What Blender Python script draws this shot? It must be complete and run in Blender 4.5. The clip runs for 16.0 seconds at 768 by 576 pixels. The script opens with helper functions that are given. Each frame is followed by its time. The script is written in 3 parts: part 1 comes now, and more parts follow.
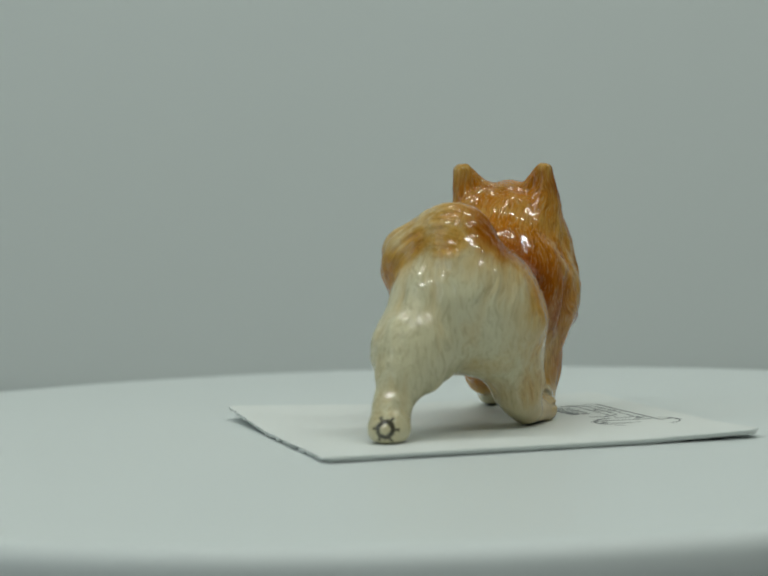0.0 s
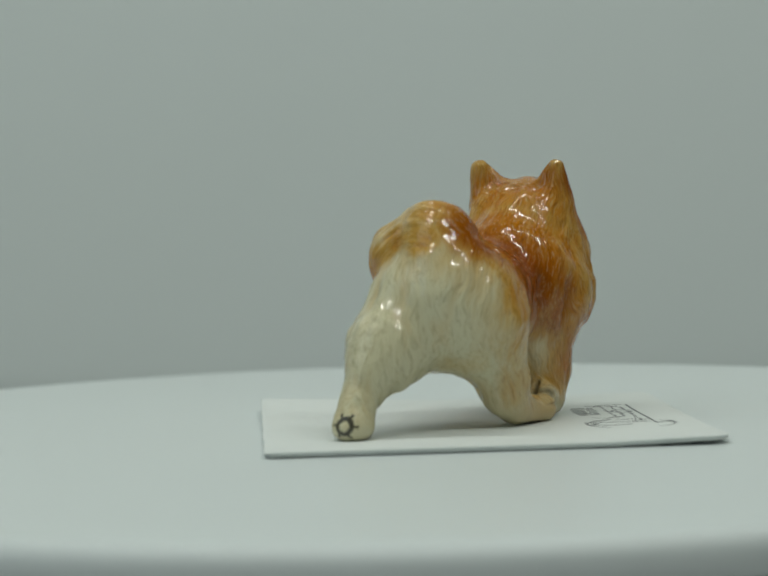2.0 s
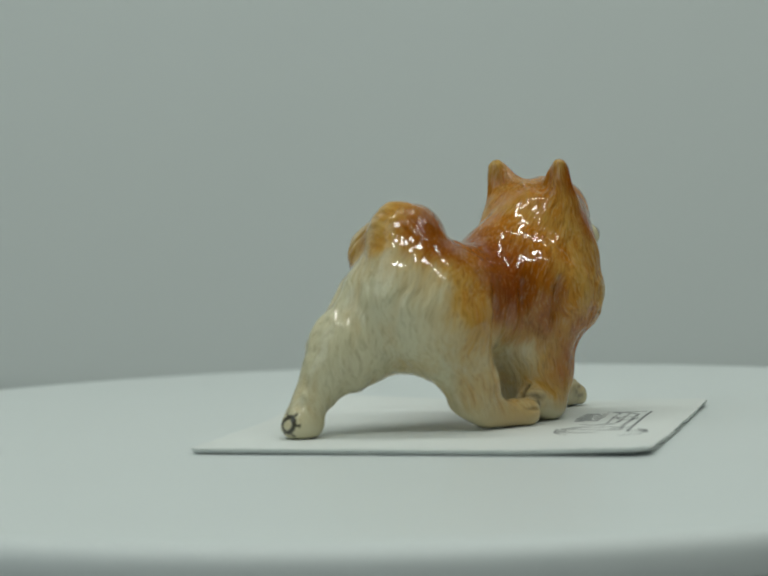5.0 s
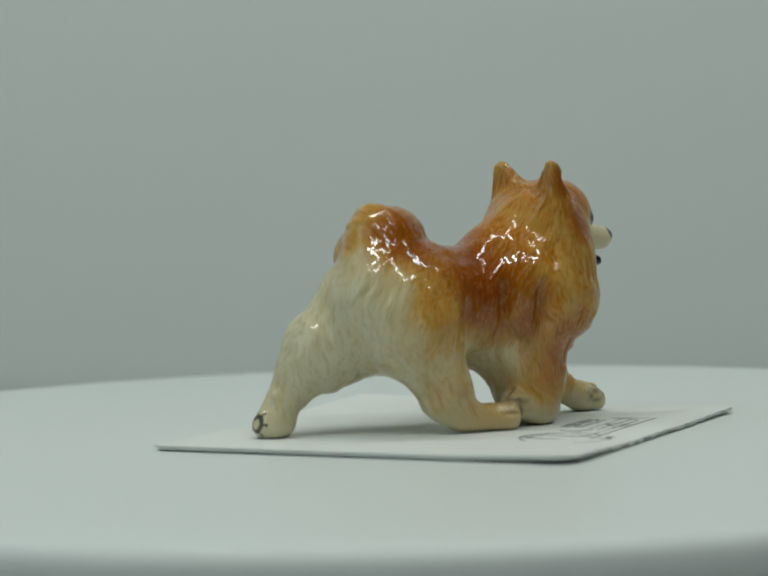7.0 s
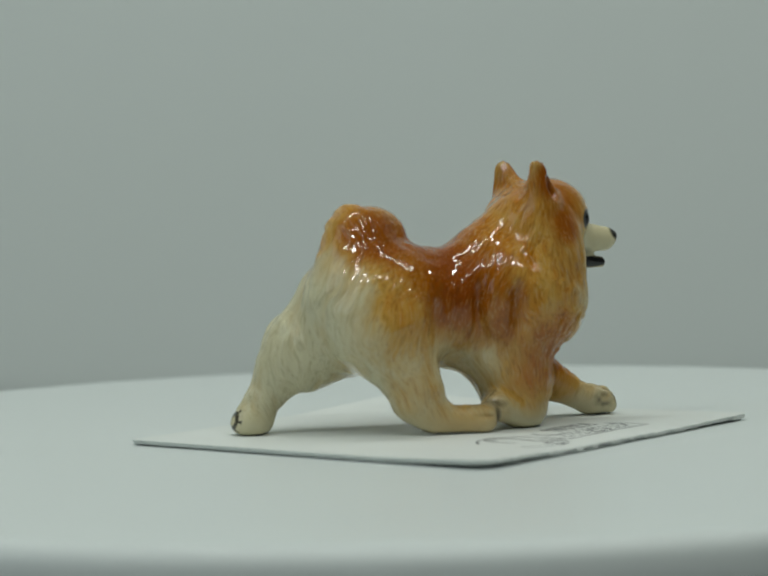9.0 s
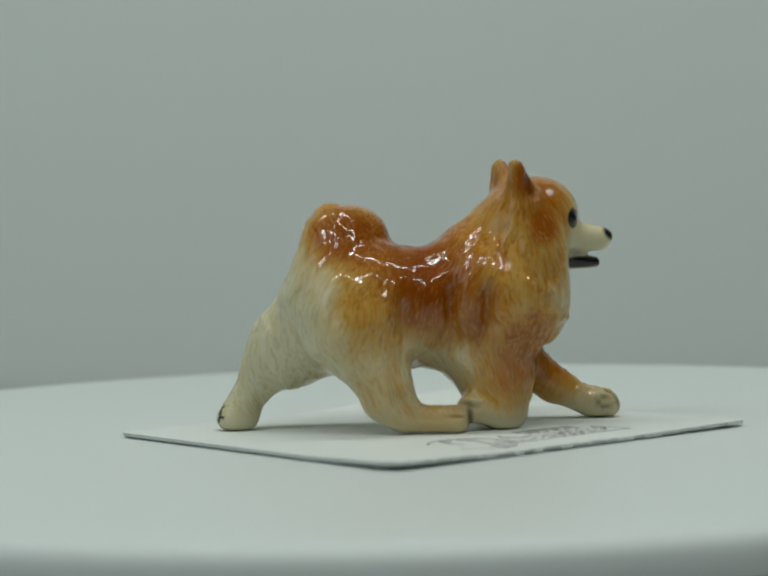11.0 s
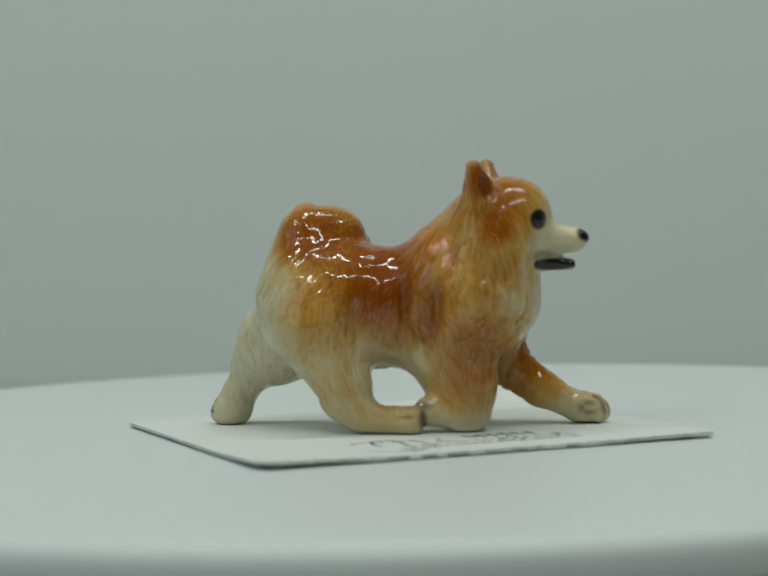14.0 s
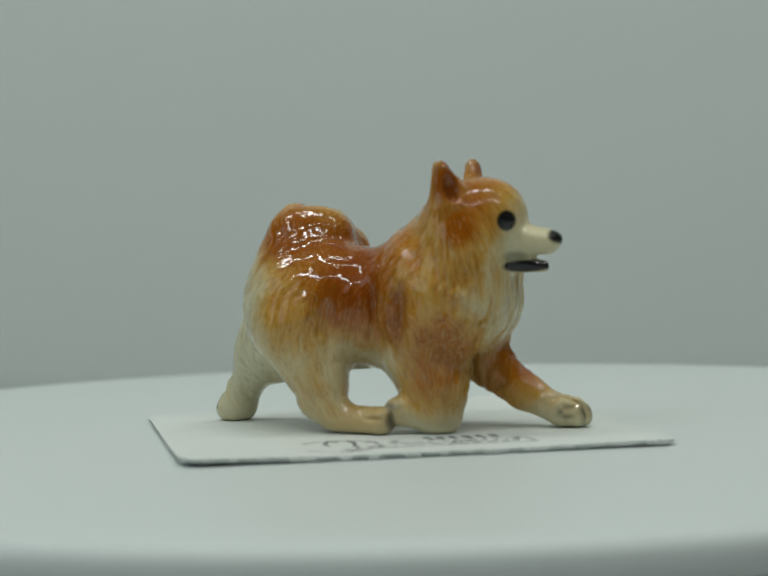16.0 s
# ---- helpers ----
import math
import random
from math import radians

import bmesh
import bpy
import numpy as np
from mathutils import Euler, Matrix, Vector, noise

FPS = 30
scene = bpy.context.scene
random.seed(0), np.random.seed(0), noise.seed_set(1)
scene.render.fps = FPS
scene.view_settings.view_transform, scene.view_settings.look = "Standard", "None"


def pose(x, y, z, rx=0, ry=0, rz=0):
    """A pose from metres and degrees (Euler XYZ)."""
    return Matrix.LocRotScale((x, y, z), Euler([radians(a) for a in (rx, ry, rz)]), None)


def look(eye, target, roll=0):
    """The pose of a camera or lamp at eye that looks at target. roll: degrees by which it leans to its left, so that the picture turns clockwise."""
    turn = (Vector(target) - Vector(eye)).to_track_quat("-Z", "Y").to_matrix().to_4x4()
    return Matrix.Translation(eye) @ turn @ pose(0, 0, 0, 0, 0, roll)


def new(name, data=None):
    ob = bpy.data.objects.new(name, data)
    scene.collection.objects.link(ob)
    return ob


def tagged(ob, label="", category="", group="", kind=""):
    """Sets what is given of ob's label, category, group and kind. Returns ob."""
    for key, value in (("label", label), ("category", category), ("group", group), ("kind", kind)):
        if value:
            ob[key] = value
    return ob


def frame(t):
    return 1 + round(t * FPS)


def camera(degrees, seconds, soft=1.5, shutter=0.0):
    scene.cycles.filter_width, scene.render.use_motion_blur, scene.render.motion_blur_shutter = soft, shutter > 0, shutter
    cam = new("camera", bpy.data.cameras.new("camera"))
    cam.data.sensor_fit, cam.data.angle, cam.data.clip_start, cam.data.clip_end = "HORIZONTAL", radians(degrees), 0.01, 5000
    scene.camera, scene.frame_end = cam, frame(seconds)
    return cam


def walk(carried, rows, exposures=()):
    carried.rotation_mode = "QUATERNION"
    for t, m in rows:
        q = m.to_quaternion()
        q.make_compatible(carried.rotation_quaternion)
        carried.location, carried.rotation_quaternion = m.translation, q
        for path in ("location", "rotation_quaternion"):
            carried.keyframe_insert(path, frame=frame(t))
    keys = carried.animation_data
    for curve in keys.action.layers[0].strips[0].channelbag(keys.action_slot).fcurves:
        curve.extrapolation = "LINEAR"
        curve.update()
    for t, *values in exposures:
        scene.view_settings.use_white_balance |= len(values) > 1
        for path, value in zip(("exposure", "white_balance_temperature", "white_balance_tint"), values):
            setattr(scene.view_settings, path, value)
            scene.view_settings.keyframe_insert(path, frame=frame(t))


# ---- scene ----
MM = 0.001

# the camera stands before a turntable: seconds, degrees down, degrees to the right
EYE = (0.0, -0.300, 0.03245)
ROLL = -1.47
LENS = 19.57
AIM = [
    (0.0, 2.576, -0.549),
    (0.5, 2.574, -0.555),
    (1.0, 2.664, -0.562),
    (1.5, 2.650, -0.630),
    (2.0, 2.651, -0.633),
    (2.5, 2.650, -0.609),
    (3.0, 2.675, -0.622),
    (3.5, 2.651, -0.659),
    (4.0, 2.653, -0.682),
    (6.5, 2.616, -0.675),
    (7.0, 2.606, -0.670),
    (7.5, 2.603, -0.673),
    (8.0, 2.607, -0.669),
    (8.5, 2.609, -0.672),
    (9.0, 2.605, -0.659),
    (11.5, 2.643, -0.639),
    (12.0, 2.644, -0.655),
    (12.5, 2.646, -0.640),
    (13.0, 2.646, -0.646),
    (13.5, 2.648, -0.615),
    (14.0, 2.651, -0.604),
    (14.5, 2.655, -0.604),
    (15.0, 2.653, -0.596),
    (15.5, 2.651, -0.585),
    (16.0, 2.649, -0.580),
]
cam = camera(LENS, 16.0, 2.0)
cam.data.dof.use_dof = True
cam.data.dof.focus_distance = 0.305
cam.data.dof.aperture_fstop = 30


def aim(down, right):
    a, b = radians(down), radians(right)
    way = Vector((math.sin(b) * math.cos(a), math.cos(b) * math.cos(a), -math.sin(a)))
    return look(EYE, Vector(EYE) + way, ROLL)


walk(cam, [(t, aim(d, r)) for t, d, r in AIM])

# ---- light ----
world = bpy.data.worlds.new("room_air")
scene.world = world
world.use_nodes = True
world.node_tree.nodes["Background"].inputs[0].default_value = (0.80, 0.92, 0.90, 1)
world.node_tree.nodes["Background"].inputs[1].default_value = 0.05


def area_lamp(name, eye, target, w, h, watts, colour, roll=0):
    data = bpy.data.lights.new(name, "AREA")
    data.shape, data.size, data.size_y, data.energy, data.color = "RECTANGLE", w, h, watts, colour
    ob = new(name, data)
    ob.matrix_world = look(eye, target, roll)
    return ob


area_lamp("lamp_strip", (0.0, 0.02, 0.62), (0.0, 0.0, 0.0), 0.92, 0.012, 1.79, (0.95, 1.0, 0.935))
area_lamp("lamp_strip", (0.0, -0.34, 0.56), (0.0, 0.02, 0.0), 0.92, 0.012, 1.69, (0.95, 1.0, 0.935))
area_lamp("window_light", (-0.97, -0.30, 0.50), (0.0, -0.05, 0.3), 1.0, 0.85, 2.3, (0.76, 0.92, 1.0))


# ---- materials ----
def material(name):
    m = bpy.data.materials.new(name)
    m.use_nodes = True
    return m, m.node_tree.nodes, m.node_tree.links, m.node_tree.nodes["Principled BSDF"]


def plain(name, colour, rough, vary=0.04, scale=40.0, bump=0.0, fine=900.0):
    m, nodes, links, b = material(name)
    co = nodes.new("ShaderNodeTexCoord")
    n = nodes.new("ShaderNodeTexNoise")
    n.inputs["Scale"].default_value, n.inputs["Detail"].default_value = scale, 5
    links.new(co.outputs["Object"], n.inputs["Vector"])
    mix = nodes.new("ShaderNodeMix")
    mix.data_type = "RGBA"
    mix.inputs[6].default_value = (*[c * (1 - vary) for c in colour], 1)
    mix.inputs[7].default_value = (*[min(1, c * (1 + vary)) for c in colour], 1)
    links.new(n.outputs["Fac"], mix.inputs[0])
    links.new(mix.outputs[2], b.inputs["Base Color"])
    b.inputs["Roughness"].default_value = rough
    if bump:
        f = nodes.new("ShaderNodeTexNoise")
        f.inputs["Scale"].default_value, f.inputs["Detail"].default_value = fine, 4
        links.new(co.outputs["Object"], f.inputs["Vector"])
        bm = nodes.new("ShaderNodeBump")
        bm.inputs["Strength"].default_value, bm.inputs["Distance"].default_value = bump, 0.0002
        links.new(f.outputs["Fac"], bm.inputs["Height"])
        links.new(bm.outputs[0], b.inputs["Normal"])
    return m


M_WALL = plain("wall_paint", (0.66, 0.71, 0.69), 0.85, 0.02, 3.0)
# dark tone for unseen walls, set to weaken their reflection in the glaze
M_DIM = plain("unseen_dark_wall", (0.17, 0.175, 0.17), 0.85, 0.03, 3.0)
M_DISC = plain("white_plastic", (0.62, 0.665, 0.655), 0.45, 0.015, 30.0, 0.05, 2500.0)
M_BASE = plain("grey_plastic", (0.10, 0.105, 0.11), 0.5, 0.06, 60.0)
M_TABLE = plain("grey_table", (0.50, 0.51, 0.51), 0.5, 0.08, 25.0)
M_CARD = plain("card_stock", (0.68, 0.71, 0.685), 0.6, 0.025, 120.0, 0.15, 4000.0)
M_INK = plain("grey_ink", (0.08, 0.09, 0.095), 0.6, 0.2, 900.0)


def glaze():
    """Glossy glaze over painted clay: cream, tan and rust by painted amounts, with fine hair strokes."""
    m, nodes, links, b = material("painted_glaze")

    def amount(name):
        a = nodes.new("ShaderNodeAttribute")
        a.attribute_name = name
        return a.outputs["Fac"]

    def math_node(op, a, c, clamp=False):
        n = nodes.new("ShaderNodeMath")
        n.operation, n.use_clamp = op, clamp
        for i, value in enumerate((a, c)):
            if isinstance(value, (int, float)):
                n.inputs[i].default_value = value
            else:
                links.new(value, n.inputs[i])
        return n.outputs[0]

    def mix(fac, a, c):
        n = nodes.new("ShaderNodeMix")
        n.data_type = "RGBA"
        links.new(fac, n.inputs[0])
        for i, value in ((6, a), (7, c)):
            if isinstance(value, tuple):
                n.inputs[i].default_value = (*value, 1)
            else:
                links.new(value, n.inputs[i])
        return n.outputs[2]

    def strokes(scale, detail, along):
        """Hair strokes, laid along the hair of the body, the mane and the tail."""
        found = []
        for name in ("body_hair", "mane_hair", "tail_hair"):
            strand = nodes.new("ShaderNodeAttribute")
            strand.attribute_name = name
            mp = nodes.new("ShaderNodeMapping")
            mp.inputs["Scale"].default_value = (scale, scale, scale * along)
            links.new(strand.outputs["Vector"], mp.inputs["Vector"])
            n = nodes.new("ShaderNodeTexNoise")
            n.inputs["Scale"].default_value, n.inputs["Detail"].default_value = 1.0, detail
            n.inputs["Distortion"].default_value = 0.4
            links.new(mp.outputs[0], n.inputs["Vector"])
            found.append(n.outputs["Fac"])
        out = found[0]
        for name, other in (("ruff", found[1]), ("tail", found[2])):
            m2 = nodes.new("ShaderNodeMix")
            links.new(amount(name), m2.inputs[0])
            links.new(out, m2.inputs[2])
            links.new(other, m2.inputs[3])
            out = m2.outputs[0]
        return out

    coarse, fine, thin = strokes(0.55, 3, 0.30), strokes(1.9, 3, 0.20), strokes(3.6, 2, 0.14)

    def crisp(value, a, c):
        n = nodes.new("ShaderNodeMapRange")
        n.interpolation_type = "SMOOTHSTEP"
        links.new(value, n.inputs["Value"])
        n.inputs["From Min"].default_value, n.inputs["From Max"].default_value = a, c
        return n.outputs[0]

    sway = math_node("ADD", math_node("MULTIPLY", math_node("SUBTRACT", coarse, 0.5), 0.42),
                     math_node("MULTIPLY", math_node("SUBTRACT", fine, 0.5), 0.62))
    live = amount("hair")
    sway = math_node("MULTIPLY", sway, live)
    under = math_node("MAXIMUM", amount("tan"), math_node("MULTIPLY", amount("rust"), 1.7))
    sway = math_node("MULTIPLY", sway, math_node("ADD", math_node("MULTIPLY", math_node("MINIMUM", under, 0.5), 1.4), 0.3))
    tan = math_node("ADD", under, sway, True)
    rust = math_node("ADD", amount("rust"), math_node("MULTIPLY", sway, 0.8), True)
    rust = math_node("MULTIPLY", rust, math_node("MINIMUM", math_node("MULTIPLY", amount("rust"), 5.0), 1.0), True)
    gold = math_node("MULTIPLY", tan, 2.0, True)
    col = mix(gold, (0.61, 0.57, 0.375), (0.53, 0.31, 0.07))
    col = mix(math_node("SUBTRACT", math_node("MULTIPLY", tan, 2.0), 1.0, True), col, (0.43, 0.145, 0.003))
    col = mix(rust, col, (0.24, 0.050, 0.001))
    dark = math_node("MULTIPLY", crisp(thin, 0.52, 0.66), math_node("MULTIPLY", live, math_node("ADD", math_node("MULTIPLY", tan, 0.42), 0.10)))
    col = mix(dark, col, (0.16, 0.058, 0.008))
    pale = math_node("MULTIPLY", crisp(thin, 0.46, 0.34), math_node("MULTIPLY", live, math_node("MULTIPLY", math_node("SUBTRACT", tan, math_node("MULTIPLY", rust, 0.7), True), 0.5)))
    col = mix(pale, col, (0.52, 0.40, 0.20))
    shade = math_node("MULTIPLY", crisp(fine, 0.52, 0.70), math_node("MULTIPLY", live, math_node("SUBTRACT", 0.4, tan, True)))
    col = mix(shade, col, (0.30, 0.28, 0.17))
    col = mix(amount("black"), col, (0.012, 0.012, 0.012))
    links.new(col, b.inputs["Base Color"])
    b.inputs["Roughness"].default_value = 0.5
    b.inputs["Specular IOR Level"].default_value = 0.0
    b.inputs["Coat Weight"].default_value = 1.0
    b.inputs["Coat Roughness"].default_value = 0.05
    b.inputs["Coat IOR"].default_value = 1.5
    height = math_node("ADD", math_node("MULTIPLY", fine, 0.7), math_node("MULTIPLY", thin, 0.6))
    bm = nodes.new("ShaderNodeBump")
    bm.inputs["Strength"].default_value = 0.8
    bm.inputs["Distance"].default_value = 0.00035
    links.new(math_node("MULTIPLY", height, live), bm.inputs["Height"])
    links.new(bm.outputs[0], b.inputs["Normal"])
    skin = nodes.new("ShaderNodeBump")
    skin.inputs["Strength"].default_value = 0.012
    skin.inputs["Distance"].default_value = 0.0003
    links.new(math_node("MULTIPLY", height, live), skin.inputs["Height"])
    links.new(skin.outputs[0], b.inputs["Coat Normal"])
    return m


M_GLAZE = glaze()


# ---- mesh helpers ----
def mesh_of(name, verts, faces, mat, smooth=True):
    me = bpy.data.meshes.new(name)
    me.from_pydata(verts, [], faces)
    me.materials.append(mat)
    if smooth:
        me.polygons.foreach_set("use_smooth", [True] * len(me.polygons))
    me.update()
    return me


def part(name, bm, mat, parent=None, label=""):
    me = bpy.data.meshes.new(name)
    bmesh.ops.recalc_face_normals(bm, faces=bm.faces)
    bm.to_mesh(me)
    bm.free()
    me.materials.append(mat)
    ob = new(name, me)
    ob.parent = parent
    return tagged(ob, label)


def lathe(profile, n=192):
    """A turned solid from (radius, height) pairs in mm."""
    bm = bmesh.new()
    rings = []
    for r, z in profile:
        if r == 0:
            rings.append([bm.verts.new((0, 0, z * MM))])
        else:
            rings.append([bm.verts.new((r * MM * math.cos(i * math.tau / n), r * MM * math.sin(i * math.tau / n), z * MM)) for i in range(n)])
    for a, c in zip(rings, rings[1:]):
        for i in range(n):
            j = (i + 1) % n
            if len(a) == 1:
                bm.faces.new((a[0], c[i], c[j]))
            elif len(c) == 1:
                bm.faces.new((a[i], c[0], a[j]))
            else:
                bm.faces.new((a[i], c[i], c[j], a[j]))
    for f in bm.faces:
        f.smooth = True
    return bm


def box(x0, x1, y0, y1, z0, z1):
    bm = bmesh.new()
    bmesh.ops.create_cube(bm, size=1)
    for v in bm.verts:
        v.co = Vector(((x0 + x1) / 2 + v.co.x * (x1 - x0), (y0 + y1) / 2 + v.co.y * (y1 - y0), (z0 + z1) / 2 + v.co.z * (z1 - z0)))
    return bm


# ---- room ----
B = -0.030    # table top
tagged(part("table_top", box(-1.0, 1.0, -1.0, 0.397, B - 0.03, B), M_TABLE), "grey matt table top under the turntable", "table", kind="structure")
tagged(part("wall_north", box(-1.0, 1.0, 0.40, 0.44, B - 0.03, 1.0), M_WALL), "plain pale grey wall behind the turntable", "wall", kind="structure")
# south, west and east walls are unseen, added dark to hold down fill light
tagged(part("wall_south", box(-1.0, 1.0, -1.04, -1.0, B - 0.03, 1.0), M_DIM), "unseen plain dark grey wall, added to keep reflections and fill light low", "wall", kind="structure")
tagged(part("wall_west", box(-1.04, -1.0, -1.0, 0.4, B - 0.03, 1.0), M_DIM), "unseen plain dark grey wall, added to keep reflections and fill light low", "wall", kind="structure")
tagged(part("wall_east", box(1.0, 1.04, -1.0, 0.4, B - 0.03, 1.0), M_DIM), "unseen plain dark grey wall, added to keep reflections and fill light low", "wall", kind="structure")
tagged(part("ceiling", box(-1.0, 1.0, -1.0, 0.4, 1.0, 1.03), M_WALL), "plain pale ceiling", "ceiling", kind="structure")

# ---- turntable ----
table = tagged(new("turntable"), "white round plastic turntable with a rounded rim", "turntable")
R = 100.0
disc = [(0, 0), (30, 0), (60, 0), (90, 0), (R - 2.5, 0)]
disc += [(R - 2.5 + 2.5 * math.sin(a), -2.5 + 2.5 * math.cos(a)) for a in (0.2, 0.45, 0.7, 0.95, 1.2, 1.4, 1.57)]
disc += [(R, -4.0), (R - 0.8, -5.0), (R - 4, -5.4), (0, -5.4)]
part("disc", lathe(disc), M_DISC, table)
part("base", lathe([(0, -5.5), (86, -5.5), (88, -7), (90, -26), (92, -29.5), (0, -29.5)]), M_BASE, table, "dark grey plastic drum under the disc")

# ---- card ----
CARD_TOP = 0.7
CARD = (9.2, -2.2, 15.85)    # centre and turn on the disc
HALF = 28.4
NEAR = 29.4    # the near half is a little longer


def card_height(u, v):
    """Underside of the bent card, in mm above the disc; u, v from -1 to 1."""
    lift = 1.3 * max(0, (-u + v) / 2 - 0.55) / 0.45 + 0.5 * max(0, (u - v) / 2 - 0.72) / 0.28 + 0.2 * max(0, (u + v) / 2 - 0.7) / 0.3
    return 0.16 + lift * 0.9


def card_bmesh():
    bm = bmesh.new()
    n = 112
    rnd = random.Random(5)
    bite = {}    # how far the torn under-ply stands back along the two ragged edges
    for side in (0, n):
        j, deep = 0, 0.1
        while j <= n:
            deep = rnd.uniform(0.26, 0.5) if deep < 0.2 else rnd.uniform(0.0, 0.18)
            for _ in range(rnd.randint(2, 6)):
                bite[side, j] = deep
                j += 1
    tops, lows = {}, {}
    for i in range(n + 1):
        for j in range(n + 1):
            u, v = 2 * i / n - 1, 2 * j / n - 1
            x, y = u * HALF, v * HALF
            slant = 2.5 * (u + 1) / 2 * (v + 1) / 2    # cut a little out of square
            # rounded corners
            c = 2.6 if (u > 0 and v < 0) else 1.3
            ax, ay = abs(x) - (HALF - c), abs(y) - (HALF - c)
            if ax > 0 and ay > 0:
                d = math.hypot(ax, ay)
                m = max(ax, ay)
                x = math.copysign(HALF - c + ax * m / d, x)
                y = math.copysign(HALF - c + ay * m / d, y)
            if v < 0:
                y *= NEAR / HALF
            z = card_height(u, v)
            z0, x0, y0 = z, x, y
            if i in (0, n):
                x += rnd.uniform(-0.16, 0.16)
                y += rnd.uniform(-0.08, 0.08)
                x0 -= math.copysign(bite[i, j], u)
                z0 += bite[i, j] * 0.35
                z -= rnd.uniform(0, 0.10)
            if j in (0, n):
                y += rnd.uniform(-0.04, 0.04)
                y0 -= math.copysign(0.28, v)
                z0 += 0.06
            y, y0 = y + slant, y0 + slant
            tops[i, j] = bm.verts.new((x * MM, y * MM, (z + CARD_TOP - 0.12) * MM))
            lows[i, j] = bm.verts.new((x0 * MM, y0 * MM, z0 * MM))
    for i in range(n):
        for j in range(n):
            bm.faces.new((tops[i, j], tops[i + 1, j], tops[i + 1, j + 1], tops[i, j + 1]))
            bm.faces.new((lows[i, j], lows[i, j + 1], lows[i + 1, j + 1], lows[i + 1, j]))
    rim = [(i, 0) for i in range(n)] + [(n, j) for j in range(n)] + [(i, n) for i in range(n, 0, -1)] + [(0, j) for j in range(n, 0, -1)]
    for a, c in zip(rim, rim[1:] + rim[:1]):
        bm.faces.new((tops[a], lows[a], lows[c], tops[c]))
    turn = pose(CARD[0] * MM, CARD[1] * MM, 0, 0, 0, CARD[2])
    bmesh.ops.transform(bm, matrix=turn, verts=bm.verts)
    return bm


card = tagged(part("display_card", card_bmesh(), M_CARD), "square white card with curled corners and torn edges, on the turntable", "card")

# a printed mark: an oval with strokes, a bold line of print, a fine line and a rule, none of it readable
CARD_POSE = pose(CARD[0] * MM, CARD[1] * MM, 0, 0, 0, CARD[2])


def printed(name, strips, label=""):
    """Flat ink: strips of points (u, v) in mm on the card with a width."""
    bm = bmesh.new()
    for pts, width in strips:
        last = None
        for k, (u, v) in enumerate(pts):
            a, c = pts[max(0, k - 1)], pts[min(len(pts) - 1, k + 1)]
            d = Vector((c[0] - a[0], c[1] - a[1])).normalized()
            side = Vector((-d.y, d.x)) * width / 2
            z = card_height(u / HALF, v / HALF) + CARD_TOP - 0.12
            row = []
            for q in (side, -side):
                for h in (0.012, -0.02):
                    row.append(bm.verts.new(CARD_POSE @ Vector(((u + q.x) * MM, (v + q.y) * MM, (z + h) * MM))))
            if last:
                bm.faces.new((last[0], row[0], row[2], last[2]))
                bm.faces.new((last[0], last[1], row[1], row[0]))
                bm.faces.new((last[2], row[2], row[3], last[3]))
            last = row
    return part(name, bm, M_INK, card, label)


def arc(u, v, ru, rv, a, c, n=28):
    return [(u + ru * math.cos(radians(a + (c - a) * i / n)), v + rv * math.sin(radians(a + (c - a) * i / n))) for i in range(n + 1)]


printed("printed_oval", [(arc(19.3, -9.2, 5.7, 5.1, 115, 235), 0.3)], "thin grey printed oval line")
printed("printed_oval", [(arc(19.3, -9.2, 5.7, 5.1, -60, 40), 0.2)], "thin grey printed oval line")
marks = random.Random(11)
# strokes of a broken script inside the oval
for u, v, du, dv, w in ((15.4, -10.2, 1.6, -0.5, 0.5), (18.0, -10.6, 1.3, 0.2, 0.35), (14.6, -7.6, 1.2, 0.3, 0.6), (17.2, -7.0, 1.9, -0.2, 0.45),
                        (20.6, -7.3, 1.5, 0.2, 0.5), (21.2, -5.4, 1.1, 0.8, 0.4), (16.2, -4.6, 1.2, 0.5, 0.55), (19.4, -4.3, 1.5, 0.3, 0.4),
                        (18.6, -1.4, 1.2, 0.9, 0.5), (16.4, -2.0, 1.0, -0.6, 0.35), (14.6, -8.9, 0.4, 0.3, 0.7), (24.6, -7.5, 0.4, 0.4, 0.8)):
    printed("printed_stroke", [([(u - du, v - dv), (u - du * 0.2, v + marks.uniform(-0.5, 0.5)), (u + du, v + dv)], w)])
# a bold line of print, broken along its middle
for v, w in ((2.5, 0.9), (4.1, 1.0), (5.7, 0.85), (7.4, 1.0), (9.1, 0.8), (10.9, 0.9)):
    split = marks.uniform(15.4, 16.2)
    printed("printed_bar", [([(14.0 + marks.uniform(-0.2, 0.2), v), (split, v + marks.uniform(-0.15, 0.15))], w)])
    printed("printed_bar", [([(split + 0.3, v + 0.2), (17.5 + marks.uniform(-0.4, 0.2), v + marks.uniform(0, 0.4))], w * 0.7)])
